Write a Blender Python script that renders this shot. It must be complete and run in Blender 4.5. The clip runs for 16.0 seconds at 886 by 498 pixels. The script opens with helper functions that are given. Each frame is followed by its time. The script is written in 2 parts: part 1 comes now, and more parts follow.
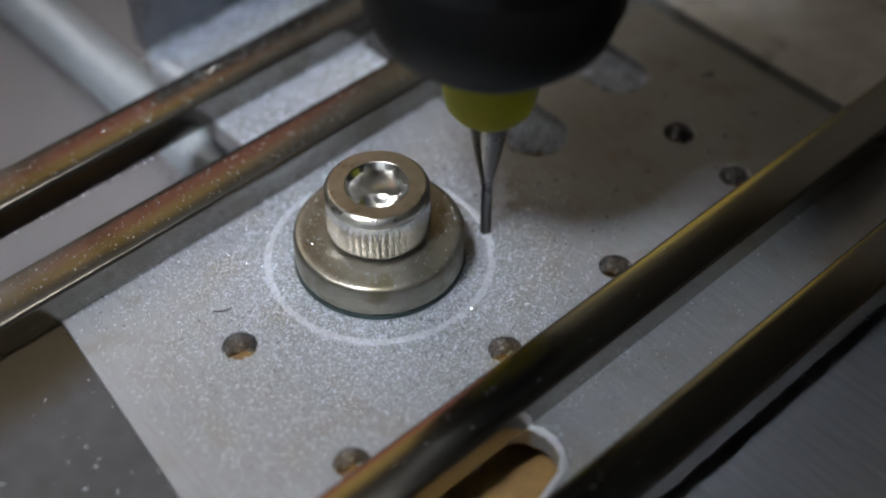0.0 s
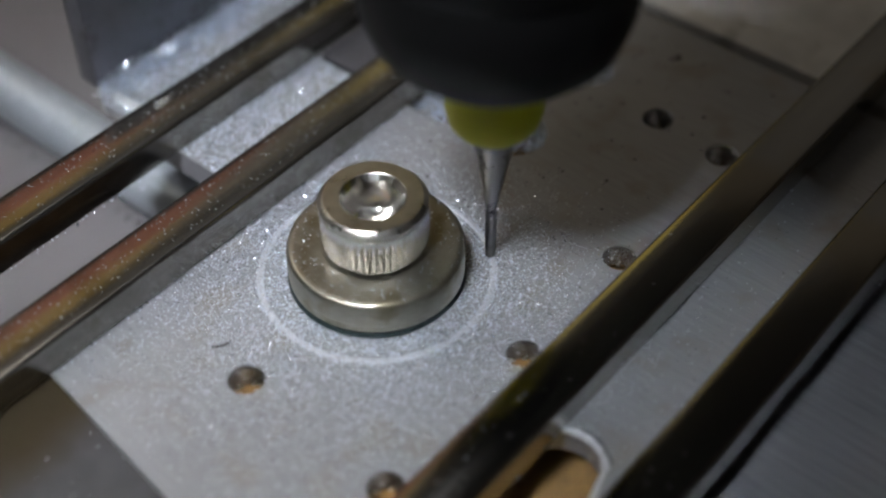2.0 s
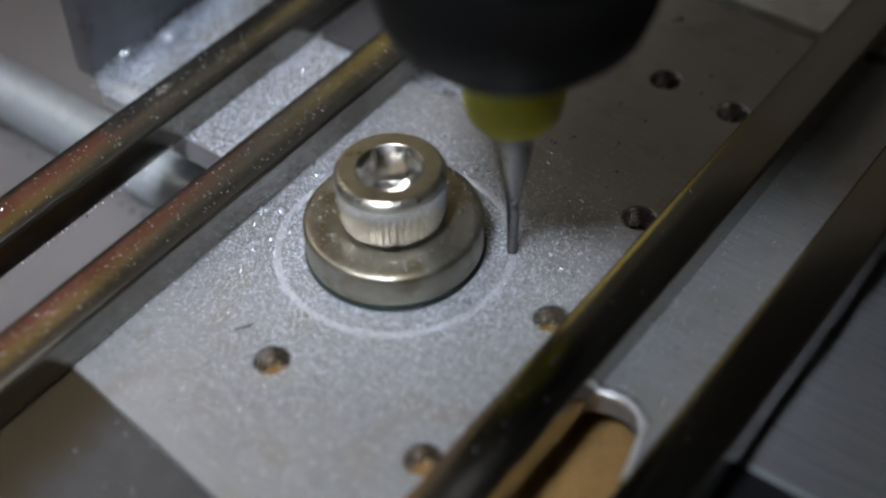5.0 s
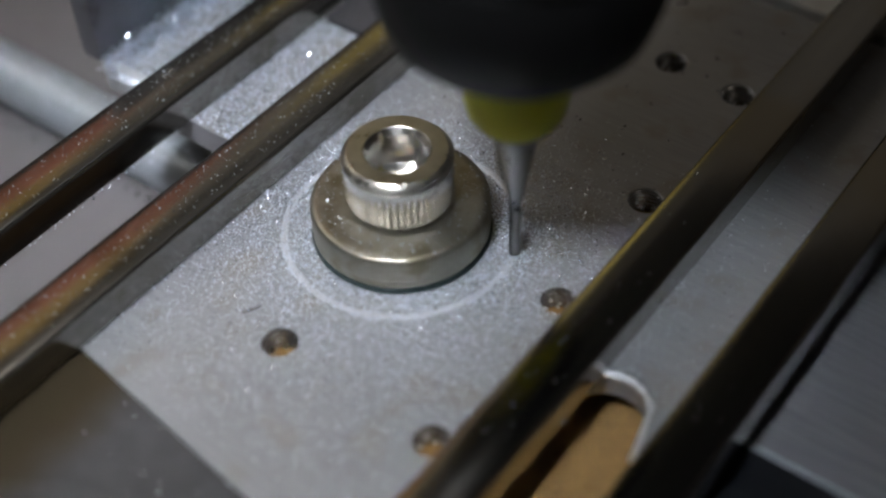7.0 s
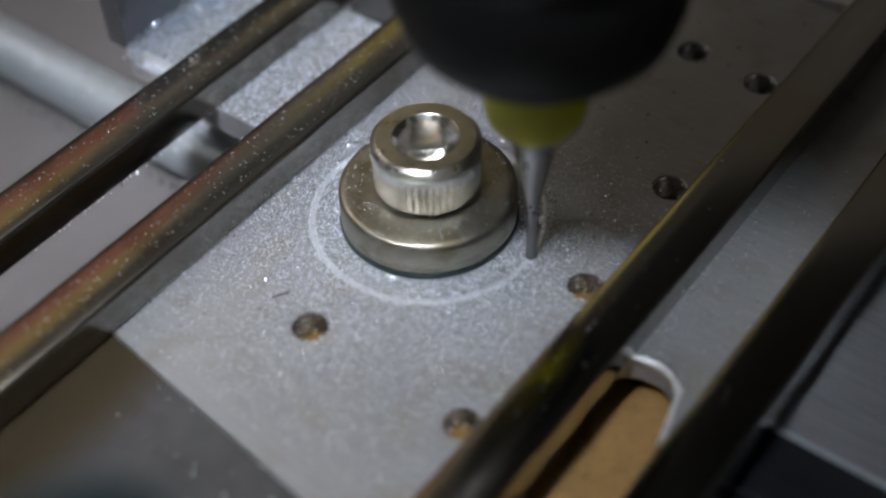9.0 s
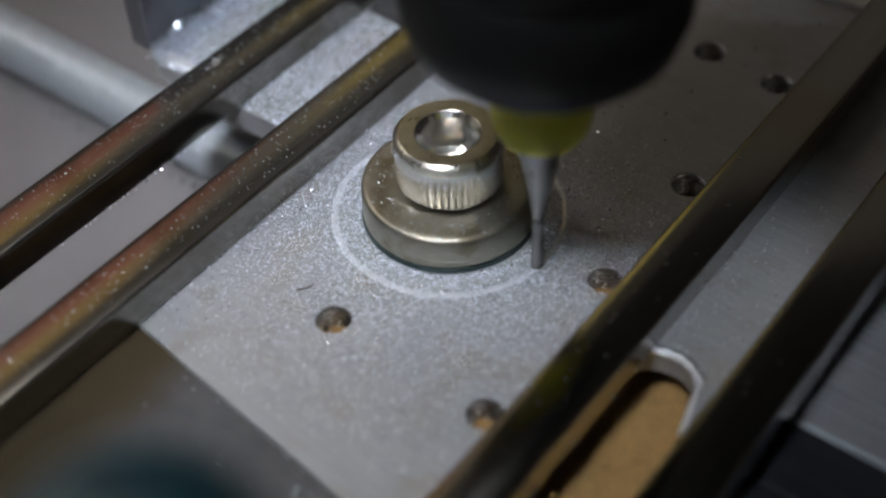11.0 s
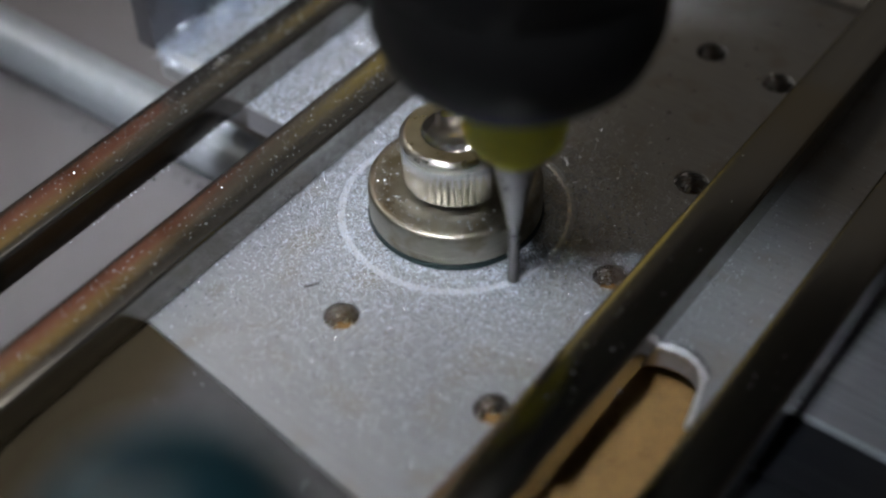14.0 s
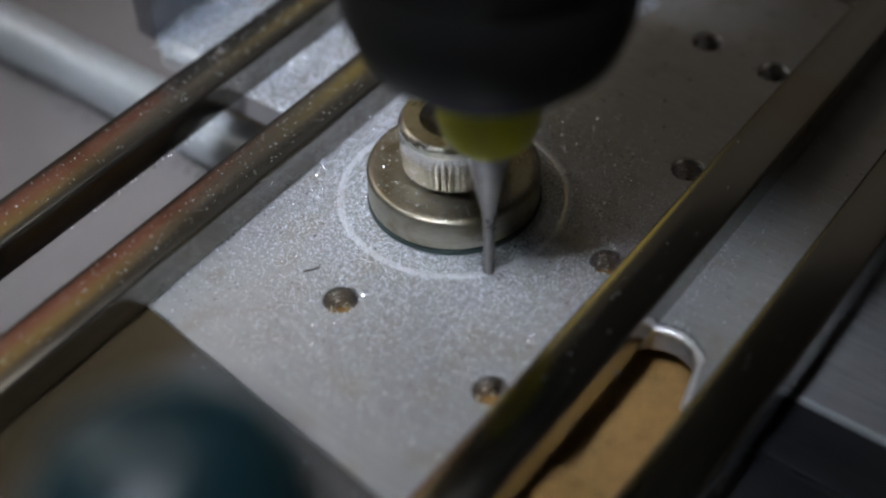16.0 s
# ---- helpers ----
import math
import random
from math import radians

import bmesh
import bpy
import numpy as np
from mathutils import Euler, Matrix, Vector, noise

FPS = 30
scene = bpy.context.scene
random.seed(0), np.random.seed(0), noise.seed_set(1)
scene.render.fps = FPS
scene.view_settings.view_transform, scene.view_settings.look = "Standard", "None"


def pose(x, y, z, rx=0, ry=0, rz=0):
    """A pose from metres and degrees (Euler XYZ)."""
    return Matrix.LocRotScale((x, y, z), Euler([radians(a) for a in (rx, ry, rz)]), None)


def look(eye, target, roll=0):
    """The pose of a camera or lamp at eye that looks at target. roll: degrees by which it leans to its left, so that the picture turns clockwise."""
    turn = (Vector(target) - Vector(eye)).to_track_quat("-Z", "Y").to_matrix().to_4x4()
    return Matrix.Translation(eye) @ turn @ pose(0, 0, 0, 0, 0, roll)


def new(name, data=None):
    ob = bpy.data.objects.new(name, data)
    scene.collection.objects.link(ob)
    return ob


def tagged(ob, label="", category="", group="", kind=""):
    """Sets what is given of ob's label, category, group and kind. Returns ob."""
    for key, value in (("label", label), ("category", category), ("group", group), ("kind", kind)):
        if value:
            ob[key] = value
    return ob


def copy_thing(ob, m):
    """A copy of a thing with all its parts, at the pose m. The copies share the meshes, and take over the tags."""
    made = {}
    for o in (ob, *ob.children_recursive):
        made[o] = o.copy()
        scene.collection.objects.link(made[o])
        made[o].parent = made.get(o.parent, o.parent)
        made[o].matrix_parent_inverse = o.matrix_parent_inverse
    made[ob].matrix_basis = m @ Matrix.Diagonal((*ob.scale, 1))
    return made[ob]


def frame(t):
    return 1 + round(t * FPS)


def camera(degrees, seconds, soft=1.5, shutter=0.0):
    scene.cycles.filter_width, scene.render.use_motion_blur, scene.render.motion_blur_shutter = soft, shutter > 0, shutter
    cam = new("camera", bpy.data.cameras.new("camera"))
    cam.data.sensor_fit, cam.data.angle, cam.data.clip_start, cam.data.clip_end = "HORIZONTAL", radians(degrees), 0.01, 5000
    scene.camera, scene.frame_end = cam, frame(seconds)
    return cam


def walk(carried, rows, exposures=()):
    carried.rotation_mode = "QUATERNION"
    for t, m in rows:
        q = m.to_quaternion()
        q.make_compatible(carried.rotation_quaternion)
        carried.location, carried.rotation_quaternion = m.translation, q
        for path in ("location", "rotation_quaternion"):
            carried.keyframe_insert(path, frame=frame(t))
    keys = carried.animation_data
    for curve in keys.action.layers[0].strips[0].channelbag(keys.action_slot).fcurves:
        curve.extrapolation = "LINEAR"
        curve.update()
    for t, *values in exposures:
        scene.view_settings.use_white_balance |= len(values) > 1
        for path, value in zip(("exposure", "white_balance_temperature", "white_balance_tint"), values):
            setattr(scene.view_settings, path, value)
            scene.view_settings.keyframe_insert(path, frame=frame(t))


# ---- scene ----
MM = 0.001

# ---- camera ----
cam = camera(36.25, 16.0, soft=2.2)
cam.data.dof.use_dof = True
cam.data.dof.focus_distance = 0.1045
cam.data.dof.aperture_fstop = 15.0
walk(cam, [
    (0, pose(-0.04636, -0.05758, 0.07963, 43.072, -0.184, -42.551)),
    (0.5, pose(-0.04797, -0.05610, 0.07778, 43.382, -0.114, -44.494)),
    (1, pose(-0.04957, -0.05490, 0.07716, 43.403, -0.019, -46.520)),
    (1.5, pose(-0.04960, -0.05265, 0.07696, 43.527, 0.055, -48.433)),
    (2, pose(-0.05136, -0.04988, 0.07567, 44.247, 0.227, -50.127)),
    (2.5, pose(-0.05263, -0.04925, 0.07419, 44.706, 0.725, -51.230)),
    (3, pose(-0.05401, -0.04707, 0.07299, 44.300, 0.677, -52.496)),
    (3.5, pose(-0.05396, -0.04760, 0.07389, 44.486, 0.911, -53.069)),
    (4, pose(-0.05408, -0.04763, 0.07359, 44.606, 1.271, -53.139)),
    (6.5, pose(-0.05412, -0.04793, 0.07283, 43.874, 1.687, -53.177)),
    (7, pose(-0.05480, -0.04729, 0.07303, 43.708, 1.565, -53.227)),
    (7.5, pose(-0.05530, -0.04721, 0.07315, 43.634, 1.495, -53.274)),
    (8, pose(-0.05571, -0.04754, 0.07327, 43.699, 1.595, -53.187)),
    (8.5, pose(-0.05633, -0.04717, 0.07330, 43.619, 1.486, -53.258)),
    (9, pose(-0.05697, -0.04620, 0.07333, 43.471, 1.434, -53.209)),
    (11.5, pose(-0.05942, -0.04681, 0.07285, 44.346, 1.618, -52.927)),
    (12, pose(-0.05929, -0.04717, 0.07253, 44.345, 1.727, -52.898)),
    (12.5, pose(-0.05988, -0.04737, 0.07236, 44.424, 1.626, -53.079)),
    (13, pose(-0.06013, -0.04794, 0.07242, 44.560, 1.634, -53.066)),
    (13.5, pose(-0.06045, -0.04711, 0.07250, 44.660, 1.427, -53.203)),
    (14, pose(-0.06081, -0.04645, 0.07302, 44.581, 1.400, -53.192)),
    (14.5, pose(-0.06124, -0.04706, 0.07260, 44.819, 1.436, -53.275)),
    (15, pose(-0.06161, -0.04764, 0.07281, 44.903, 1.463, -53.354)),
    (15.5, pose(-0.06219, -0.04761, 0.07260, 44.952, 1.321, -53.484)),
    (16, pose(-0.06235, -0.04731, 0.07257, 44.829, 1.291, -53.352)),
], exposures=[(0, 0.14), (16, 0.14)])

# ---- light ----
world = bpy.data.worlds.new("world")
scene.world = world
world.use_nodes = True
world.node_tree.nodes["Background"].inputs[0].default_value = (0.75, 0.85, 1.0, 1)
world.node_tree.nodes["Background"].inputs[1].default_value = 0.03


def area_lamp(name, eye, target, size, watts, colour, spread=180):
    lamp = bpy.data.lights.new(name, "AREA")
    lamp.shape, lamp.size, lamp.energy, lamp.color = "DISK", size, watts, colour
    lamp.spread = radians(spread)
    ob = new(name, lamp)
    ob.matrix_world = look(eye, target)
    return ob


area_lamp("key_lamp", (-0.114, -0.010, 0.245), (-0.001, 0.012, 0.0), 0.06, 0.0212, (0.86, 0.912, 1.0), 24)


def fill_point(name, place, watts, colour, size=0.06):
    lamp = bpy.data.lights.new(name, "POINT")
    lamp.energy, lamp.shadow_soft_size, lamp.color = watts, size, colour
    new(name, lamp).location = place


# Unseen fill lights, added only to lift the plate and bars in shade.
fill_point("room_fill", (-0.25, 0.04, 0.55), 0.20, (1.0, 0.97, 0.95))
fill_point("north_fill", (-0.06, 0.50, 0.44), 1.35, (1.0, 0.96, 0.9), 0.12)
# Added fill that brightens the unseen surfaces the bars and plate reflect.
area_lamp("reflection_fill", (0.10, 0.10, 0.66), (0.50, 0.42, 0.36), 0.2, 1.3, (1.0, 0.96, 0.9))


# ---- materials ----
def material(name, colour, rough=0.5, metal=0.0, var=0.15, scale=800.0, bump=0.1, grain=(1, 1, 1), spots=None, spot_scale=300.0, spot_amount=0.5, spec=0.5):
    """Two scales of noise on colour and roughness, fine relief, and optional stains."""
    m = bpy.data.materials.new(name)
    m.use_nodes = True
    nt = m.node_tree
    n, l = nt.nodes, nt.links
    b = n["Principled BSDF"]
    b.inputs["Metallic"].default_value = metal
    b.inputs["Specular IOR Level"].default_value = spec
    co = n.new("ShaderNodeTexCoord")
    mp = n.new("ShaderNodeMapping")
    mp.inputs["Scale"].default_value = grain
    l.new(co.outputs["Object"], mp.inputs["Vector"])
    fine = n.new("ShaderNodeTexNoise")
    fine.inputs["Scale"].default_value, fine.inputs["Detail"].default_value = scale, 6
    l.new(mp.outputs["Vector"], fine.inputs["Vector"])
    big = n.new("ShaderNodeTexNoise")
    big.inputs["Scale"].default_value, big.inputs["Detail"].default_value = scale / 9, 4
    l.new(co.outputs["Object"], big.inputs["Vector"])
    add = n.new("ShaderNodeMath")
    add.operation = "ADD"
    l.new(fine.outputs["Fac"], add.inputs[0])
    l.new(big.outputs["Fac"], add.inputs[1])
    ramp = n.new("ShaderNodeMapRange")
    ramp.inputs["From Min"].default_value, ramp.inputs["From Max"].default_value = 0.6, 1.4
    ramp.inputs["To Min"].default_value, ramp.inputs["To Max"].default_value = 1 - var, 1 + var
    l.new(add.outputs[0], ramp.inputs["Value"])
    mul = n.new("ShaderNodeVectorMath")
    mul.operation = "SCALE"
    mul.inputs[0].default_value = colour
    l.new(ramp.outputs["Result"], mul.inputs["Scale"])
    out = mul.outputs["Vector"]
    if spots:
        sp = n.new("ShaderNodeTexNoise")
        sp.inputs["Scale"].default_value, sp.inputs["Detail"].default_value = spot_scale, 5
        l.new(co.outputs["Object"], sp.inputs["Vector"])
        sr = n.new("ShaderNodeMapRange")
        sr.inputs["From Min"].default_value, sr.inputs["From Max"].default_value = 1 - spot_amount, 1.12 - spot_amount
        l.new(sp.outputs["Fac"], sr.inputs["Value"])
        mx = n.new("ShaderNodeMix")
        mx.data_type = "RGBA"
        mx.inputs["B"].default_value = (*spots, 1)
        l.new(sr.outputs["Result"], mx.inputs["Factor"])
        l.new(out, mx.inputs["A"])
        out = mx.outputs["Result"]
    l.new(out, b.inputs["Base Color"])
    rr = n.new("ShaderNodeMapRange")
    rr.inputs["From Min"].default_value, rr.inputs["From Max"].default_value = 0.6, 1.4
    rr.inputs["To Min"].default_value, rr.inputs["To Max"].default_value = max(0.02, rough * 0.8), min(1, rough * 1.2)
    l.new(add.outputs[0], rr.inputs["Value"])
    l.new(rr.outputs["Result"], b.inputs["Roughness"])
    if bump:
        bp = n.new("ShaderNodeBump")
        bp.inputs["Strength"].default_value, bp.inputs["Distance"].default_value = bump, 0.0001
        l.new(fine.outputs["Fac"], bp.inputs["Height"])
        l.new(bp.outputs["Normal"], b.inputs["Normal"])
    return m


ALU = material("milled_aluminium", (0.36, 0.366, 0.382), 0.45, 0.6, 0.18, 420, 0.5, grain=(8, 0.6, 1), spots=(0.335, 0.322, 0.305), spot_scale=240, spot_amount=0.46)
THREAD = material("cut_thread", (0.62, 0.62, 0.63), 0.25, 1.0, 0.1, 2000, 0.2)
ALU_RAW = material("cut_aluminium", (0.66, 0.675, 0.70), 0.42, 0.7, 0.25, 1500, 0.4)
CHIP = material("aluminium_chip", (0.80, 0.86, 0.95), 0.4, 0.9, 0.05, 2000, 0.0)


def vary_gloss(mat, low, high):
    """Each separate flake gets a gloss of its own."""
    n, l = mat.node_tree.nodes, mat.node_tree.links
    geo = n.new("ShaderNodeNewGeometry")
    ramp = n.new("ShaderNodeMapRange")
    ramp.inputs["To Min"].default_value, ramp.inputs["To Max"].default_value = low, high
    l.new(geo.outputs["Random Per Island"], ramp.inputs["Value"])
    l.new(ramp.outputs["Result"], n["Principled BSDF"].inputs["Roughness"])


vary_gloss(CHIP, 0.18, 0.44)
# Warm patches put reflected yellow and brown surroundings into the steel's colour.
CHROME = material("polished_steel", (0.37, 0.355, 0.325), 0.19, 1.0, 0.16, 300, 0.06, grain=(0.2, 3, 3), spots=(0.36, 0.32, 0.25), spot_scale=70, spot_amount=0.46)
DUSTY = material("dusty_polished_steel", (0.29, 0.275, 0.25), 0.2, 0.96, 0.25, 500, 0.12, grain=(0.3, 3, 3), spots=(0.22, 0.205, 0.175), spot_scale=160, spot_amount=0.44)
NICKEL = material("nickel_steel", (0.80, 0.78, 0.74), 0.19, 1.0, 0.12, 1500, 0.1)
TURNED = material("turned_steel", (0.31, 0.29, 0.24), 0.40, 1.0, 0.22, 1200, 0.3, grain=(1, 1, 5), spots=(0.22, 0.19, 0.13), spot_scale=350, spot_amount=0.45)
RIM = material("worn_nickel", (0.55, 0.53, 0.47), 0.3, 1.0, 0.25, 900, 0.15, spots=(0.36, 0.33, 0.26), spot_scale=500, spot_amount=0.42)
CARBIDE = material("carbide", (0.17, 0.165, 0.16), 0.3, 1.0, 0.08, 2500, 0.05)
GASKET = material("gasket", (0.02, 0.035, 0.035), 0.6, 0.0, 0.3, 2500, 0.3)
YELLOW = material("yellow_plastic", (0.44, 0.41, 0.003), 0.55, 0.0, 0.06, 900, 0.05, spec=0.2)
BLACK = material("black_oxide", (0.006, 0.006, 0.006), 0.5, 0.0, 0.2, 600, 0.05, spec=0.1)
BLACK_BLOCK = material("black_anodised", (0.012, 0.013, 0.016), 0.45, 0.2, 0.2, 900, 0.1)
WOOD = material("fibreboard", (0.25, 0.145, 0.046), 0.8, 0.0, 0.28, 1200, 0.5, grain=(1, 1, 3), spots=(0.19, 0.10, 0.03), spot_scale=600, spot_amount=0.40)
BENCH = material("bench_laminate", (0.175, 0.163, 0.168), 0.5, 0.0, 0.06, 250, 0.05)
TUBE = material("anodised_tube", (0.42, 0.46, 0.50), 0.42, 0.4, 0.2, 500, 0.25, grain=(6, 0.5, 6), spots=(0.45, 0.49, 0.53), spot_scale=400, spot_amount=0.44)
STEEL = material("grey_steel", (0.20, 0.20, 0.22), 0.5, 0.7, 0.2, 500, 0.15, spots=(0.12, 0.11, 0.11), spot_scale=200, spot_amount=0.42)
# Brown for the bar's shade and reflection, painted onto the lower plate.
BAR_SHADE = (0.052, 0.038, 0.019)
SIDE = material("brushed_side_plate", (0.27, 0.27, 0.295), 0.46, 0.6, 0.25, 300, 0.5, grain=(8, 0.5, 1))
TEAL = material("teal_plastic", (0.008, 0.032, 0.042), 0.3, 0.0, 0.2, 500, 0.05)
LOWER = material("lower_plate", (0.09, 0.09, 0.094), 0.5, 0.5, 0.25, 500, 0.2, spots=(0.085, 0.082, 0.078), spot_scale=60, spot_amount=0.44)
GREY_STOP = material("grey_stop", (0.055, 0.052, 0.057), 0.55, 0.3, 0.25, 500, 0.2, spots=(0.09, 0.086, 0.08), spot_scale=60, spot_amount=0.44)
FAR = material("dull_grey_steel", (0.60, 0.595, 0.58), 0.5, 0.4, 0.2, 400, 0.2, spots=(0.32, 0.31, 0.295), spot_scale=150, spot_amount=0.42)
DEBRIS = material("dark_debris", (0.03, 0.027, 0.024), 0.7, 0.0, 0.2, 900, 0.0)
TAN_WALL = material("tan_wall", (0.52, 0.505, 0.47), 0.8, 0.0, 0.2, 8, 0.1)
# Colours for added, unseen faces that show only as reflections in the bars.
YELLOW_REFLECTED = material("yellow_reflected", (0.93, 0.76, 0.14), 0.5, 0.0, 0.1, 60, 0.05)
RED_REFLECTED = material("red_brown_reflected", (0.62, 0.17, 0.09), 0.5, 0.0, 0.1, 60, 0.05)
OCHRE_REFLECTED = material("ochre_reflected", (0.60, 0.42, 0.08), 0.5, 0.0, 0.1, 60, 0.05)
UNSEEN_DARK = material("unseen_dark", (0.03, 0.029, 0.027), 0.5, 0.0, 0.2, 60, 0.05)
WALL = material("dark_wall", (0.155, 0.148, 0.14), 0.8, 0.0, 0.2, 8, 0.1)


def shade_along_y(mat, colour, y0, y1, wobble):
    """Paints brown shade over the part of a surface beyond y0 (millimetres), with a ragged soft border."""
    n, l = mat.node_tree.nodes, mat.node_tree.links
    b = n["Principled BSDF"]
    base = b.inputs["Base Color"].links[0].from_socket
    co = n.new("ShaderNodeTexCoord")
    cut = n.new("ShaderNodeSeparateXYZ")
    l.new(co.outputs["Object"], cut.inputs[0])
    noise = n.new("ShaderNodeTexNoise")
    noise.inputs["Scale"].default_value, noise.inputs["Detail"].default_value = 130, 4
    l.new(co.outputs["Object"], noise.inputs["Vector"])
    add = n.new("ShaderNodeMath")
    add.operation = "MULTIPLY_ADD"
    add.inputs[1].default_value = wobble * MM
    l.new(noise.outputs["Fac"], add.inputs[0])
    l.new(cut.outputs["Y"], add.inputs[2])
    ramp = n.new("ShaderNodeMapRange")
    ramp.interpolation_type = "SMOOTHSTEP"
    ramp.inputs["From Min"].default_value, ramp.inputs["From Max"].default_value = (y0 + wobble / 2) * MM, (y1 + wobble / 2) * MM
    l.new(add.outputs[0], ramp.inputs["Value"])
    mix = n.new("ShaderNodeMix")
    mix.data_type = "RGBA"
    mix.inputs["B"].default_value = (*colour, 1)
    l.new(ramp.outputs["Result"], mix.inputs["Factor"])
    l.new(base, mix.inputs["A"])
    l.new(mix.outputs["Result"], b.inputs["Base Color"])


# The lower plate's darkening towards the bar is shade put into its colour.
shade_along_y(LOWER, BAR_SHADE, 3.0, 8.5, 5.0)


# ---- mesh helpers ----
def mesh_of(name, bm, mat, smooth=True):
    bmesh.ops.recalc_face_normals(bm, faces=bm.faces)
    me = bpy.data.meshes.new(name)
    bm.to_mesh(me)
    bm.free()
    me.materials.append(mat)
    if smooth:
        me.set_sharp_from_angle(angle=radians(32))
        for f in me.polygons:
            f.use_smooth = True
    return me


def thing(name, label, category, place=(0, 0, 0), group="", kind=""):
    ob = new(name)
    ob.empty_display_size = 0.002
    ob.location = [c * MM for c in place]
    return tagged(ob, label, category, group, kind)


def part(name, bm, mat, parent=None, label="", smooth=True):
    ob = new(name, mesh_of(name, bm, mat, smooth))
    ob.parent = parent
    return tagged(ob, label) if label else ob


def lathe(profile, steps=64, centre=(0, 0), axis="Z"):
    """A turned body from (radius, height) pairs in millimetres."""
    bm = bmesh.new()
    rings = []
    for r, z in profile:
        ring = []
        for k in range(steps):
            a = 2 * math.pi * k / steps
            c = (r * math.cos(a), r * math.sin(a), z)
            if axis == "X":
                c = (z, c[0], c[1])
            elif axis == "Y":
                c = (c[0], z, c[1])
            ring.append(bm.verts.new([(c[0] + centre[0]) * MM, (c[1] + centre[1]) * MM, c[2] * MM]))
        rings.append(ring)
    for a, b in zip(rings, rings[1:]):
        for k in range(steps):
            bm.faces.new((a[k], a[(k + 1) % steps], b[(k + 1) % steps], b[k]))
    for ring, (r, z) in ((rings[0], profile[0]), (rings[-1], profile[-1])):
        if r > 1e-6:
            bm.faces.new(ring)
    bmesh.ops.remove_doubles(bm, verts=bm.verts, dist=1e-7)
    return bm


def block(x0, x1, y0, y1, z0, z1, bevel=0.3, seg=2):
    bm = bmesh.new()
    bmesh.ops.create_cube(bm, size=1.0)
    for v in bm.verts:
        v.co = Vector(((x0 if v.co.x < 0 else x1) * MM, (y0 if v.co.y < 0 else y1) * MM, (z0 if v.co.z < 0 else z1) * MM))
    if bevel:
        bmesh.ops.bevel(bm, geom=bm.edges[:], offset=bevel * MM, segments=seg, affect="EDGES", profile=0.5)
    return bm


def circle(x, y, r, n=32):
    return [(x + r * math.cos(2 * math.pi * k / n), y + r * math.sin(2 * math.pi * k / n)) for k in range(n)]


def arc(x, y, r, a0, a1, n=12):
    return [(x + r * math.cos(radians(a0 + (a1 - a0) * k / n)), y + r * math.sin(radians(a0 + (a1 - a0) * k / n))) for k in range(n + 1)]


def slab(loops, z0, z1, chamfer=0.0, wide=None):
    """A plate from an outline and holes, chamfered along its top edges."""
    bm = bmesh.new()
    edges = []
    for loop in loops:
        vs = [bm.verts.new((x * MM, y * MM, z1 * MM)) for x, y in loop]
        edges += [bm.edges.new((a, b)) for a, b in zip(vs, vs[1:] + vs[:1])]
    bmesh.ops.triangle_fill(bm, use_beauty=True, use_dissolve=False, edges=edges, normal=(0, 0, 1))
    top = bm.faces[:]
    got = bmesh.ops.extrude_face_region(bm, geom=top)
    low = [g for g in got["geom"] if isinstance(g, bmesh.types.BMVert)]
    for v in low:
        v.co.z = z0 * MM
    if chamfer:
        bm.normal_update()
        sharp = [e for e in bm.edges if all(abs(v.co.z - z1 * MM) < 1e-9 for v in e.verts) and len(e.link_faces) == 2 and abs(e.link_faces[0].normal.z * e.link_faces[1].normal.z) < 0.3]
        broad = [e for e in sharp if wide and wide(*(c / MM for c in e.verts[0].co.xy)) and wide(*(c / MM for c in e.verts[1].co.xy))]
        sharp = [e for e in sharp if e not in set(broad)]
        bmesh.ops.bevel(bm, geom=sharp, offset=chamfer * MM, segments=1, affect="EDGES")
        if broad:
            bmesh.ops.bevel(bm, geom=[e for e in broad if e.is_valid], offset=0.55 * MM, segments=3, affect="EDGES")
    return bm


def bead(path, r, z, n=12):
    """A rounded, slightly uneven roll of metal along a path in the plane."""
    rng = random.Random(3)
    bm = bmesh.new()
    rings = []
    for k, (x, y) in enumerate(path):
        (ax, ay), (bx, by) = path[max(k - 1, 0)], path[min(k + 1, len(path) - 1)]
        d = Vector((bx - ax, by - ay)).normalized()
        w = r * rng.uniform(0.6, 1.3)
        rings.append([bm.verts.new(((x - d.y * w * math.cos(a)) * MM, (y + d.x * w * math.cos(a)) * MM, (z + w * math.sin(a)) * MM)) for a in (2 * math.pi * j / n for j in range(n))])
    for a, b in zip(rings, rings[1:]):
        for j in range(n):
            bm.faces.new((a[j], a[(j + 1) % n], b[(j + 1) % n], b[j]))
    bm.faces.new(rings[0])
    bm.faces.new(rings[-1])
    return bm


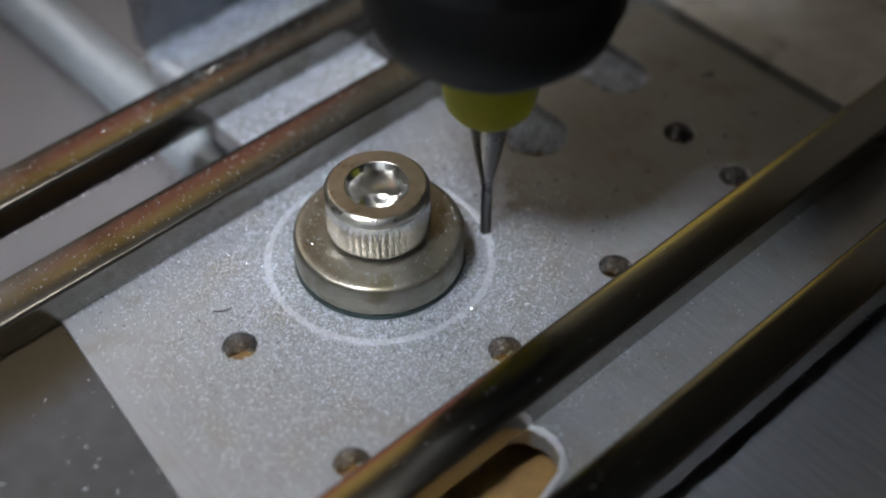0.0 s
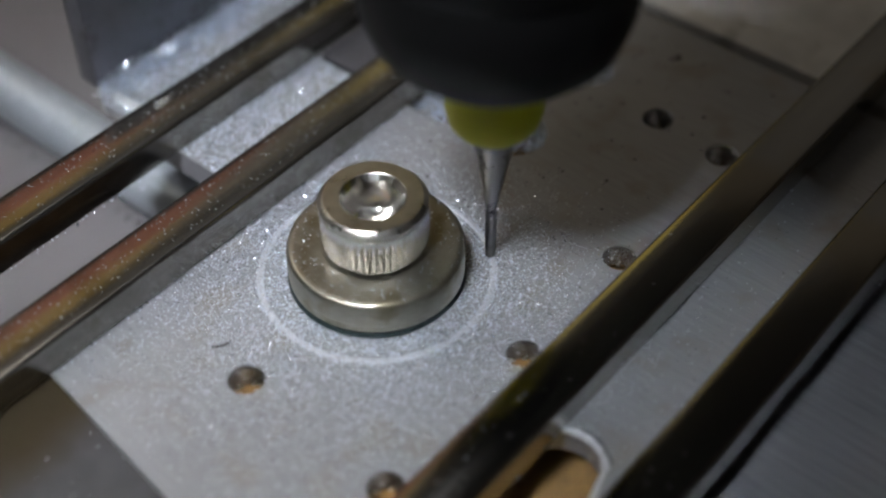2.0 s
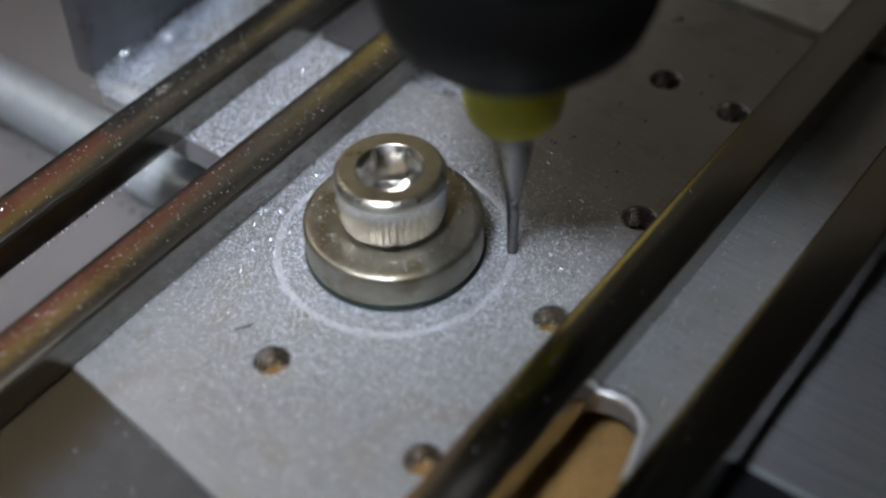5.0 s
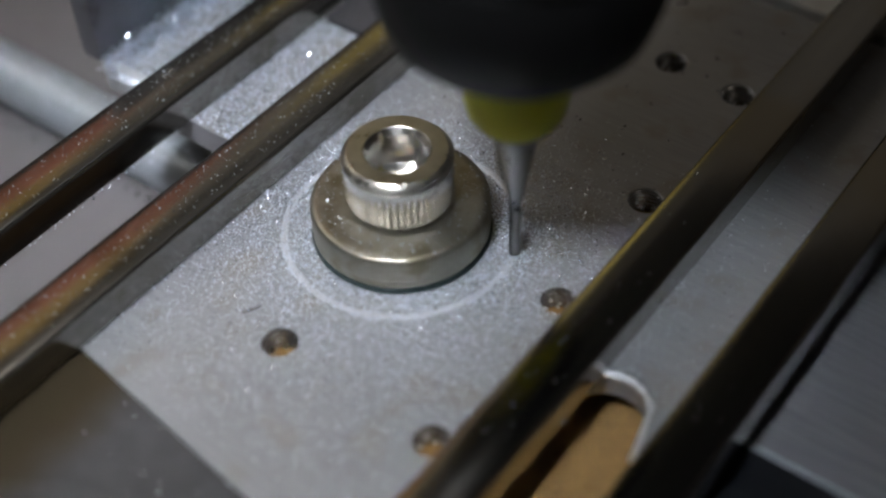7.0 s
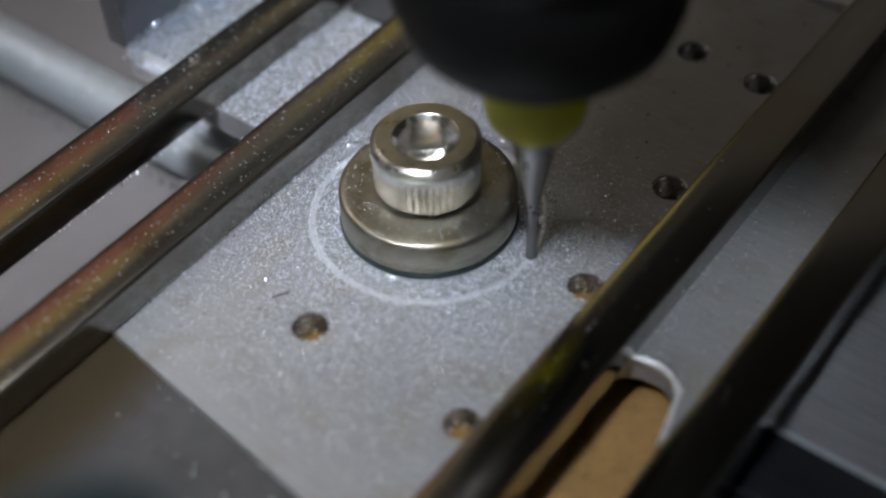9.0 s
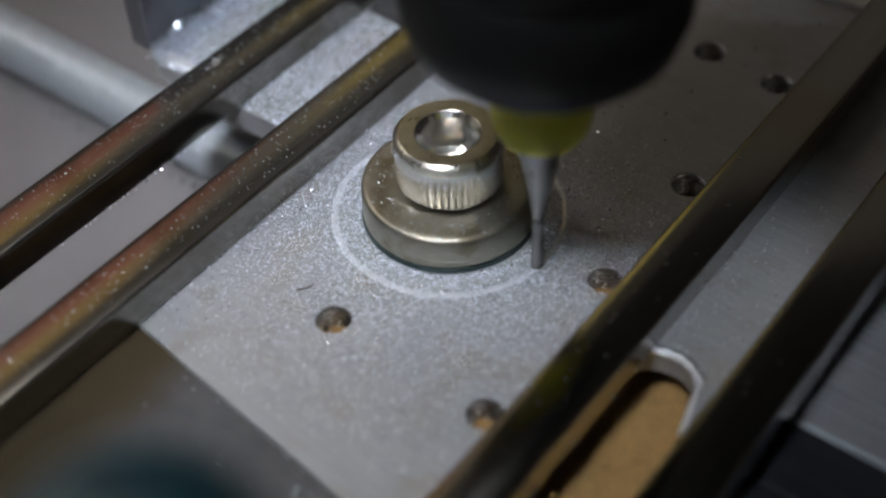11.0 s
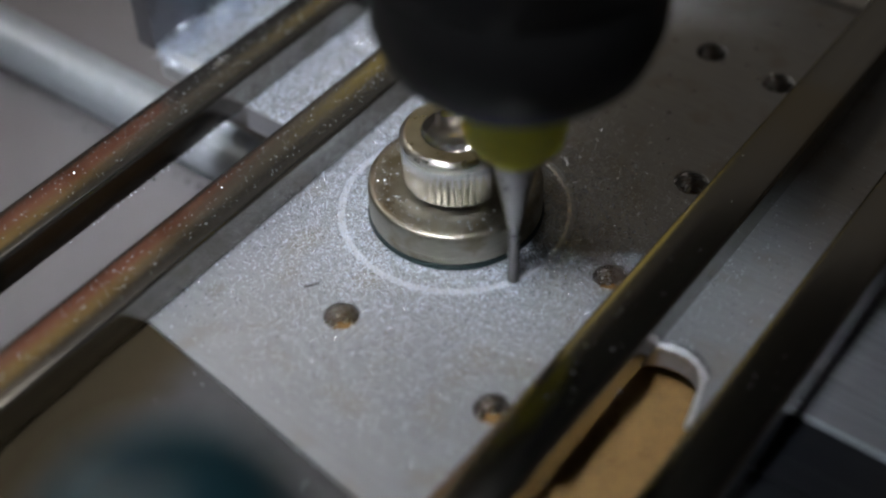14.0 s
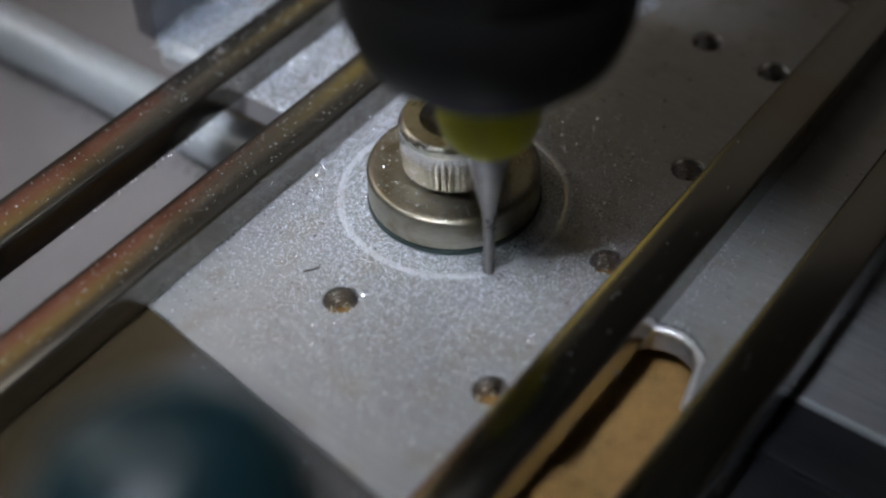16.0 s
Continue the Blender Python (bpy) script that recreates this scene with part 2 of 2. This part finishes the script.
# ---- the room and bench ----
def room():
    # Unseen walls and ceiling, added and toned to shape reflections and bounced light.
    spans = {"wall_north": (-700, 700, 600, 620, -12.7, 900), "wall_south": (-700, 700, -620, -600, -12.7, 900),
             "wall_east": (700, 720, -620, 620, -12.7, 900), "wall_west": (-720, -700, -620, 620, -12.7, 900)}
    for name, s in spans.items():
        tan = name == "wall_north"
        tagged(part(name, block(*s, bevel=0), TAN_WALL if tan else WALL), "unseen plain tan wall" if tan else "unseen plain dark wall", "wall", kind="structure")
    tagged(part("ceiling", block(-720, 720, -620, 620, 900, 920, bevel=0), WALL), "unseen plain dark ceiling", "ceiling", kind="structure")
    tagged(part("bench_top", block(-720, 720, -620, 620, -40, -12.7, bevel=0), BENCH), "smooth light grey bench top under the machine", "bench", kind="structure")


room()


def cupboard(label, place, turn, width, doors):
    """A tall made-up cupboard on the bench, unseen, added so the bars reflect its colours; doors are (material, z0,
    z1) on its front, which faces the machine.
    """
    ob = thing("cupboard", label, "cupboard", (place[0], place[1], -12.69))
    ob.rotation_euler = (0, 0, radians(turn))
    top = max(z1 for _, _, z1 in doors) + 12
    part("body", block(-width / 2, width / 2, 2.2, 60, 0, top, 2.0), UNSEEN_DARK, ob, "dark body")
    for mat, z0, z1 in doors:
        d = part("door", block(-width / 2 + 3, width / 2 - 3, 0, 2.0, z0, z1, 0.6), mat, ob)
        part("handle", block(width / 2 - 16, width / 2 - 12, -3, -0.1, (z0 + z1) / 2 - 14, (z0 + z1) / 2 + 14, 0.8), NICKEL, d)


# Both are invented to give the bar tops their yellow and red reflections.
cupboard("unseen dark box, its yellow face reflected in the bars", (368, 331), -48, 112, [(YELLOW_REFLECTED, 240, 388)])
cupboard("unseen dark box, its red and ochre faces reflected in the bars", (205, 455), -24, 170, [(RED_REFLECTED, 285, 480), (OCHRE_REFLECTED, 484, 690)])


# ---- the plate being cut ----
HOLES = [(-13.9, 0.1), (-14.4, -13.7), (0.7, -13.7), (13.1, -13.5), (28.3, -13.3), (28.9, -6.6)]


def fixture_plate():
    t = 2.4
    ob = thing("fixture_plate", "flat milled aluminium plate dusted with bright chips", "plate")
    # left part with its recessed near end, slots running across, and the open cutout
    outline = [(-22.15, 14.0), (-26.3, -17.6), (-5.6, -18.4)] + arc(-5.6, -21.5, 3.1, 90, -60, 10)[1:] + [(-8.0, -25.2), (-8.0, -27.8), (41.0, -27.8), (41.0, 34), (1.8, 34), (1.75, 26.8), (-0.35, 26.6), (-0.35, 14.0)]
    slot_1 = arc(19.5, 1.9, 2.9, 180, 360, 14) + [(22.4, 12), (16.6, 12)]
    slot_2 = arc(30.9, 2.4, 2.7, 180, 360, 14) + [(33.6, 12), (28.2, 12)]
    loops = [outline, slot_1, slot_2] + [circle(x, y, 1.35, 28) for x, y in HOLES]
    part("plate", slab(loops, -t, 0.0, 0.07, lambda x, y: -15 < x < -1 and -26 < y < -18.2), ALU, ob)
    ring = [(8.65, -0.01), (8.8, 0.03), (8.97, 0.07), (9.12, 0.03), (9.3, -0.01)]
    bm = lathe(ring, 160)
    for f in [f for f in bm.faces if len(f.verts) > 4]:
        bm.faces.remove(f)
    part("burr_ring", bm, ALU_RAW, ob, "bright freshly cut ring around the screw")
    path = [(-9.5, -18.35), (-7.5, -18.4)] + arc(-5.6, -21.5, 3.1, 90, -60, 16) + [(-8.0, -25.2)]
    part("cut_edge", bead(path, 0.3, -0.27), ALU_RAW, ob, "bright rounded edge of the cutout")
    for x, y in HOLES:
        prof = [(1.5, -0.06)]
        for k in range(5):
            prof += [(1.34, -0.2 - 0.42 * k), (1.24, -0.40 - 0.42 * k)]
        prof += [(1.34, -t)]
        bm = lathe(prof, 32)
        for f in [f for f in bm.faces if len(f.verts) > 4]:
            bm.faces.remove(f)
        h = part("threaded_hole", bm, THREAD, ob, "threaded screw hole with a bright worn rim")
        h.location = (x * MM, y * MM, 0)
    return ob


fixture_plate()


def spoil_board():
    ob = thing("spoil_board", "brown fibreboard under the aluminium plate", "board")
    part("board", block(-21.5, 14, -27, 9.5, -12.69, -4.6, 0.3), WOOD, ob)
    part("board", block(-21.0, 13.9, -17.2, 9.4, -4.59, -2.42, 0.3), WOOD, ob)
    part("board", block(14.3, 40, -27, 16, -12.69, -3.22, 0.3), WOOD, ob)
    return ob


spoil_board()
wood_block = part("packing_block", block(-40, -15.5, -27, -19.0, -4.58, -2.2, 0.3), WOOD)
tagged(wood_block, "light brown fibreboard packing block", "wood block")

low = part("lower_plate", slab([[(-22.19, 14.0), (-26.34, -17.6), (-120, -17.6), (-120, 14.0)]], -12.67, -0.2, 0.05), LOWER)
tagged(low, "dull grey lower plate, painted brown where the bar shades it", "plate")


TUBE_X, TUBE_R, BENCH_Z = 1.8, 2.75, -12.7


def support_tube():
    ob = thing("support_tube", "pale scuffed aluminium tube lying on the bench", "tube", (TUBE_X, 0, BENCH_Z + TUBE_R))
    part("tube", lathe([(TUBE_R - 0.7, 10.5), (TUBE_R - 0.2, 10.3), (TUBE_R, 10.5), (TUBE_R, 139.7), (TUBE_R - 0.2, 140)], 56, axis="Y"), TUBE, ob)
    part("end_plug", lathe([(0, 10.9), (TUBE_R - 0.72, 10.9), (TUBE_R - 0.72, 12.0), (0, 12.0)], 32, axis="Y"), BLACK, ob, "black end plug")
    return ob


support_tube()


def angle_bracket():
    ob = thing("angle_bracket", "dark grey steel angle with bright chips in its corner", "bracket")
    part("upright", block(0.6, 40, 33.6, 36, 0.02, 13, 0.4), STEEL, ob)
    part("lip", block(0.6, 1.7, 26.9, 33.5, -2.5, 0.25, 0.3), ALU_RAW, ob)
    bm = lathe([(0, 0), (1.6, 0), (1.6, 0.8), (1.2, 1.2), (0, 1.2)], 24, axis="Y")
    s = part("screw", bm, NICKEL, ob)
    s.location = (7 * MM, 33.6 * MM, 8.5 * MM)
    s.rotation_euler = (0, 0, math.pi)
    return ob


angle_bracket()

far = part("far_plate", block(42.9, 200, -60, 60, -12.67, -0.3, 0.4), FAR)
tagged(far, "dark grey metal plate beyond a narrow gap", "plate")
side = part("side_plate", block(-0.2, 41, -110, -27.95, -12.66, -3.0, 0.4), SIDE)
tagged(side, "dim brushed grey side plate beside the rods", "plate")


def black_rail():
    ob = thing("black_rail", "black anodised machine rail with a bright top edge", "rail")
    part("body", block(-12, -0.55, -110, -27.95, -12.65, -3.2, 0.25), BLACK_BLOCK, ob)
    part("edge_strip", block(-0.53, -0.22, -110, -27.95, -12.64, -2.85, 0.08), TUBE, ob, "bright aluminium edge")
    part("ridge", block(-6.5, -4.4, -110, -27.95, -3.19, -2.6, 0.2), BLACK_BLOCK, ob)
    return ob


black_rail()


# ---- the four polished bars ----
BAR_W, BAR_H, CROWN = 4.2, 2.95, 0.18
BARS = (24.0, 13.2, -17.9, -28.2)


def bar_body(x0, x1):
    """A drawn bar: rectangular, slightly crowned on top, with rounded corners."""
    section = []
    for cx, cy, a0 in ((BAR_W / 2, 0, 270), (BAR_W / 2, BAR_H, 0), (-BAR_W / 2, BAR_H, 90), (-BAR_W / 2, 0, 180)):
        r = 0.32 if cy else 0.2
        ox, oy = cx - math.copysign(r, cx), cy + (r if not cy else -r)
        section += arc(ox, oy, r, a0, a0 + 90, 6)
    top = [(x, z + CROWN * (1 - (2 * x / BAR_W) ** 2) if z > BAR_H * 0.6 else z) for x, z in section]
    at = next(k for k, (x, z) in enumerate(top) if x < 0 and z > BAR_H * 0.9)
    crown = [(x, BAR_H + CROWN * (1 - (2 * x / BAR_W) ** 2)) for x in (1.2, 0.6, 0.0, -0.6, -1.2)]
    top[at:at] = crown
    bm = bmesh.new()
    ends = [[bm.verts.new((x * MM, y * MM, z * MM)) for y, z in top] for x in (x0, x1)]
    n = len(top)
    for k in range(n):
        bm.faces.new((ends[0][k], ends[0][(k + 1) % n], ends[1][(k + 1) % n], ends[1][k]))
    for e in ends:
        bm.faces.new(e)
    return bm


def steel_bar():
    ob = thing("steel_bar", "steel bar dusted with chips lying across the plate", "bar", (0, BARS[0], 0.01), "polished steel bars")
    part("bar", bar_body(-110, 130), DUSTY, ob)
    copy_thing(ob, pose(0, BARS[1] * MM, 0.01 * MM))
    clean = thing("steel_bar", "polished dark mirror-like steel bar with a few chips", "bar", (0, BARS[2], 0.01), "polished steel bars")
    part("bar", bar_body(-110, 130), CHROME, clean)
    copy_thing(clean, pose(0, BARS[3] * MM, 0.01 * MM))


steel_bar()


# ---- the socket head screw and its collar ----
def cap_screw():
    ob = thing("cap_screw", "shiny socket head cap screw with a knurled head", "screw", (0, 0, 3.3))
    R, H, n = 4.07, 4.65, 144

    def turned(rows):
        """Rings of (radius at step k, height), skinned."""
        bm = bmesh.new()
        rings = []
        for radius, z in rows:
            rings.append([bm.verts.new((radius(k) * math.cos(2 * math.pi * k / n) * MM, radius(k) * math.sin(2 * math.pi * k / n) * MM, z * MM)) for k in range(n)])
        for a, b in zip(rings, rings[1:]):
            for k in range(n):
                bm.faces.new((a[k], a[(k + 1) % n], b[(k + 1) % n], b[k]))
        return bm, rings

    def even(r):
        return lambda k: r

    def knurl(k):
        return R - (0.17 if k % 3 == 0 else 0.0)

    def hexa(af):
        def radius(k):
            a = (2 * math.pi * k / n + radians(50)) % (math.pi / 3) - math.pi / 6
            return af / 2 / math.cos(a)
        return radius

    def shallow(k):
        return R - (0.08 if k % 3 == 0 else 0.0)

    bm, rings = turned([(even(R - 0.9), 0.0), (even(R - 0.4), 0.1), (even(R - 0.08), 0.5), (knurl, 0.75), (knurl, 2.9), (shallow, 3.5), (even(R - 0.03), 3.75)])
    bm.faces.new(rings[0])
    part("knurled_head", bm, NICKEL, ob, "finely knurled side of the head")
    bm, rings = turned([(even(R - 0.03), 3.75), (even(R), 3.9), (even(R), H - 0.36), (even(R - 0.05), H - 0.3), (even(R - 0.33), H - 0.02), (even(R - 0.38), H), (even(R - 0.44), H), (even(2.56), H), (even(2.52), H), (even(2.46), H - 0.05)])
    part("rim", bm, RIM, ob, "flat dull top rim with a bright bevelled edge")
    bm, rings = turned([(even(2.46), H - 0.05), (hexa(4.05), H - 0.45), (hexa(4.0), 1.5), (even(1.9), 1.42), (even(0.9), 1.0)])
    bm.faces.new(rings[-1])
    part("hex_socket", bm, NICKEL, ob, "hexagonal socket")
    return ob


cap_screw()


def collar():
    ob = thing("clamping_collar", "thick turned steel washer under the screw", "washer")
    part("collar_body", lathe([(0, 0.45), (6.6, 0.45), (6.74, 0.55), (6.76, 1.2), (6.73, 1.23), (6.73, 1.29), (6.76, 1.32), (6.75, 2.85), (6.68, 3.05), (6.52, 3.2), (6.3, 3.27), (6.05, 3.3), (5.98, 3.3), (0, 3.3)], 128), TURNED, ob)
    part("gasket", lathe([(0, 0.0), (6.7, 0.0), (6.85, 0.1), (6.8, 0.44), (0, 0.44)], 96), GASKET, ob, "dark green gasket ring")
    return ob


collar()


def stop_block():
    ob = part("stop_block", block(16.4, 27, 15.8, 21.4, 0.0, 0.7, 0.15), GREY_STOP)
    tagged(ob, "small smooth grey metal stop lying between two rods", "metal block")


stop_block()


def clamp_knob():
    ob = thing("clamp_knob", "glossy dark teal rounded clamp knob", "knob", (-47.6, -23.9, -12.7))
    KT = 46.0
    prof = [(0, KT + 5.2)] + [(5.2 * math.sin(radians(a)), KT + 5.2 * math.cos(radians(a))) for a in range(10, 130, 10)] + [(3.2, KT - 4.2), (2.6, KT - 5.8)]
    part("cap", lathe(list(reversed(prof)), 64), TEAL, ob)
    part("post", lathe([(2.5, 0), (2.5, KT - 5.6)], 32), BLACK, ob, "black post")


clamp_knob()


# ---- the spindle, which circles the screw ----
def spindle():
    ob = thing("milling_spindle", "black spindle nose with a yellow ringed milling cutter", "spindle")
    cutter = part("cutter", lathe([(0, 0.0), (0.43, 0.02), (0.43, 5.2), (0.5, 5.6), (0.72, 7.0), (1.15, 9.3), (1.5, 11.6), (1.59, 12.4), (1.59, 15), (0, 15)], 48), CARBIDE, ob, "fine carbide end mill")
    # flutes on the thin end
    bm = bmesh.new()
    for s in range(2):
        a0, rows = math.pi * s, []
        for k in range(40):
            z, a = 0.05 + k * 0.125, a0 + k * 0.42
            rows.append([bm.verts.new((r * math.cos(a + d) * MM, r * math.sin(a + d) * MM, (z + dz) * MM)) for r, d, dz in ((0.40, -0.35, 0), (0.47, 0, 0.03), (0.40, 0.35, 0.06))])
        for p, q in zip(rows, rows[1:]):
            for j in (0, 1):
                bm.faces.new((p[j], p[j + 1], q[j + 1], q[j]))
    part("flute", bm, CARBIDE, cutter)
    part("depth_ring", lathe([(1.6, 12.9), (2.1, 12.9), (2.8, 13.3), (3.3, 14.0), (3.55, 15.2), (3.65, 17.2), (3.65, 20.5), (1.6, 20.5)], 64), YELLOW, ob, "yellow plastic depth ring")
    part("collet_nut", lathe([(1.62, 19.9), (5.0, 19.9), (7.0, 20.5), (8.5, 22.0), (9.2, 24.2), (9.3, 28.5), (9.1, 28.9), (9.3, 29.3), (9.3, 40), (0, 40)], 96), BLACK, ob, "black collet nut")
    part("neck", lathe([(0, 40.01), (11, 40.01), (11.6, 40.6), (11.6, 50), (0, 50)], 64), BLACK, ob)
    # Two added blocks, out of view, shade the plate and darken bar reflections.
    part("shading_block", block(14, 60, -40, 16, 50.01, 120, 1.0), UNSEEN_DARK, ob, "unseen black block that shades the plate")
    part("shading_arm", block(-10, 13.99, -24, -2, 50.01, 70, 1.0), UNSEEN_DARK, ob, "unseen black arm that shades the plate")
    return ob


SPINDLE = spindle()


# ---- aluminium chips ----
def chips():
    rng = random.Random(4)
    verts, faces = [], []

    def flake(x, y, z, s, thin=1.0):
        m = Euler((rng.uniform(-1.0, 1.0), rng.uniform(-1.0, 1.0), rng.uniform(0, 6.3))).to_matrix()
        i = len(verts)
        c = Vector((x, y, z + s * 0.35))
        w = rng.uniform(0.35, 0.9) * thin
        for a, b, h in ((-1, -w, 0), (1, -w * 0.6, 0.25), (0.7, w, -0.1), (-0.8, w * 0.7, 0.3)):
            verts.append((c + m @ Vector((a * s, b * s, h * s))) * MM)
        faces.extend(((i, i + 1, i + 2), (i, i + 2, i + 3)))

    def ok(x, y):
        return math.hypot(x, y) > 6.9 and -23 < x < 40 and -27 < y < 11.0 and not any(math.hypot(x - a, y - b) < 1.3 for a, b in HOLES) and not (x < -2.2 and y < -18.3)

    for _ in range(66000):
        r, a = abs(rng.gauss(0, 7.5)) + 6.9, rng.uniform(0, 6.2832)
        x, y = r * math.cos(a), r * math.sin(a)
        if ok(x, y) and not (16.6 < x < 22.4 and y > -1) and rng.random() > (x - 4) / 16:
            flake(x, y, 0, rng.choice((0.03, 0.03, 0.035, 0.04, 0.05, 0.06, 0.08)))
    for _ in range(900):
        r, a = 6.6 * math.sqrt(rng.random()), rng.uniform(0, 6.2832)
        if r > 4.3:
            flake(r * math.cos(a), r * math.sin(a), 3.3, rng.choice((0.03, 0.04, 0.06, 0.08)))
    for _ in range(6500):
        x, y = rng.uniform(-22, 38), rng.uniform(-17, 10)
        if ok(x, y) and rng.random() > (x - 4) / 16:
            flake(x, y, 0, rng.choice((0.03, 0.05, 0.07, 0.08)))
    for _ in range(520):
        x, y = rng.uniform(-20, 16), rng.uniform(-17, 10)
        if ok(x, y):
            flake(x, y, 0, rng.uniform(0.06, 0.105))
    for _ in range(500):
        x, y = rng.uniform(-4, 40), rng.uniform(-27, -20)
        flake(x, y, 0, rng.choice((0.03, 0.05, 0.07)))
    for _ in range(130):
        flake(rng.uniform(-40, -23), rng.uniform(-15, 6), -0.2, rng.choice((0.05, 0.08, 0.12)))
    for _ in range(17000):
        x, y = rng.uniform(-0.2, 16.2), rng.uniform(12.4, 33.4)
        flake(x, y, 0, rng.choice((0.04, 0.055, 0.08, 0.12)))
    for _ in range(7000):
        x = rng.uniform(0.5, 30)
        y = 33.5 - abs(rng.gauss(0, 1.5))
        flake(x, y, max(0, 1.2 - (33.5 - y) * 0.6) * rng.random(), rng.choice((0.06, 0.1, 0.16, 0.26)), 0.3)
    for x0, x1, y1 in ((16.8, 22.2, 11.5), (28.4, 33.4, 11.5)):
        for _ in range(8000):
            x, y = rng.uniform(x0 + 0.6, x1), rng.uniform(-1, y1)
            if x0 < 20 and x - x0 + y + 1 < 3.4:
                continue
            flake(x, y, -1.3 + abs(rng.gauss(0, 0.5)), rng.choice((0.06, 0.09, 0.13)))
    for _ in range(420):
        a = radians(rng.gauss(95, 26))
        flake(TUBE_X + TUBE_R * math.cos(a), rng.uniform(20, 66), BENCH_Z + TUBE_R * (1 + math.sin(a)), rng.choice((0.06, 0.1, 0.15)))
    for v, n in zip(BARS, (750, 800, 60, 14)):
        for _ in range(n):
            x = rng.uniform(-38, 30) if v > 0 else rng.gauss(-6, 9)
            off = rng.uniform(-1.4, 1.4)
            flake(x, v + off, BAR_H + CROWN * (1 - (2 * off / BAR_W) ** 2), rng.choice((0.03, 0.045, 0.06, 0.08)))
        for _ in range(150 if v > 0 else 25):
            flake(rng.uniform(-22, 30), v - BAR_W / 2 - abs(rng.gauss(0, 0.12)), 0, rng.choice((0.05, 0.08, 0.11)))
    for _ in range(3200):
        a, r = rng.uniform(0, 6.2832), rng.gauss(9.0, 0.16)
        flake(r * math.cos(a), r * math.sin(a), 0.05, rng.choice((0.025, 0.035, 0.05)))
    me = bpy.data.meshes.new("metal_chips")
    me.from_pydata(verts, [], faces)
    me.materials.append(CHIP)
    tagged(new("metal_chips", me), "fine bright aluminium milling chips", "metal chips", kind="stuff")


chips()


def curled_shaving(x, y, turn):
    """A short dark curl of swarf lying on the plate."""
    bm = bmesh.new()
    rows = []
    for k in range(13):
        a = radians(20 + 11 * k)
        rows.append([bm.verts.new(((0.8 * math.cos(a)) * MM, (0.45 * math.sin(a)) * MM, (h + 0.12 * math.sin(a * 1.5) ** 2) * MM)) for h in (0.01, 0.16)])
    for p, q in zip(rows, rows[1:]):
        bm.faces.new((p[0], p[1], q[1], q[0]))
    bmesh.ops.solidify(bm, geom=bm.faces[:], thickness=0.04 * MM)
    ob = part("metal_curl", bm, DEBRIS)
    ob.location, ob.rotation_euler = (x * MM, y * MM, 0), (0, 0, radians(turn))
    tagged(ob, "small dark curl of swarf on the plate", "swarf")


curled_shaving(-12.7, 4.0, 160)


def debris():
    rng = random.Random(9)
    verts, faces = [], []
    spots = [(rng.uniform(8, 39), rng.gauss(-2, 5.5), rng.choice((0.05, 0.07, 0.1, 0.16))) for _ in range(170)]
    spots += [(37.2, -3.3, 0.42), (36.6, -3.0, 0.25), (31.5, -9.5, 0.2)]
    spots += [(rng.uniform(16.6, 26.5), rng.uniform(16.2, 21.1), rng.choice((0.06, 0.1, 0.14))) for _ in range(60)]
    spots += [(6.95 * math.cos(radians(a)), 6.95 * math.sin(radians(a)), 0.12) for a in (168, 182, 186, 205, 228, 236, 262, 300, 318)]
    level = {}
    for _ in range(150):
        x, y = TUBE_X - TUBE_R * rng.uniform(0.55, 1.25), rng.uniform(24, 70)
        level[(x, y)] = BENCH_Z
        spots.append((x, y, rng.choice((0.06, 0.1, 0.16, 0.22))))
    for _ in range(60):
        x, y = rng.uniform(-18, -2), rng.gauss(25, 1.5)
        level[(x, y)] = BENCH_Z
        spots.append((x, y, rng.choice((0.06, 0.1, 0.16))))
    for x, y, s in spots:
        if (x, y) not in level and (y < -26 or (y > 10.8 and not (y > 16.1 and x < 26.6))):
            continue
        z = level.get((x, y), 0.7 if y > 14 else 0.0)
        i, n = len(verts), 7
        for k in range(n):
            a, r = 2 * math.pi * k / n, s * rng.uniform(0.5, 1.0)
            verts.append(((x + r * 1.3 * math.cos(a)) * MM, (y + r * math.sin(a)) * MM, (z + 0.004) * MM))
        verts.append((x * MM, y * MM, (z + s * 0.35) * MM))
        faces.extend((i + k, i + (k + 1) % n, i + n) for k in range(n))
    me = bpy.data.meshes.new("dark_debris")
    me.from_pydata(verts, [], faces)
    me.materials.append(DEBRIS)
    tagged(new("dark_debris", me), "small dark grit specks on the metal plate", "grit", kind="stuff")


debris()


def motions():
    rows = []
    for k in range(33):
        t = k * 0.5
        a = radians(A0 + A1 * t + A2 * t * t)
        rows.append((t, pose(8.88 * MM * math.cos(a), 8.88 * MM * math.sin(a), 0.03 * MM)))
    walk(SPINDLE, rows)


A0, A1, A2 = -25.0, -7.02, 0.0408
motions()
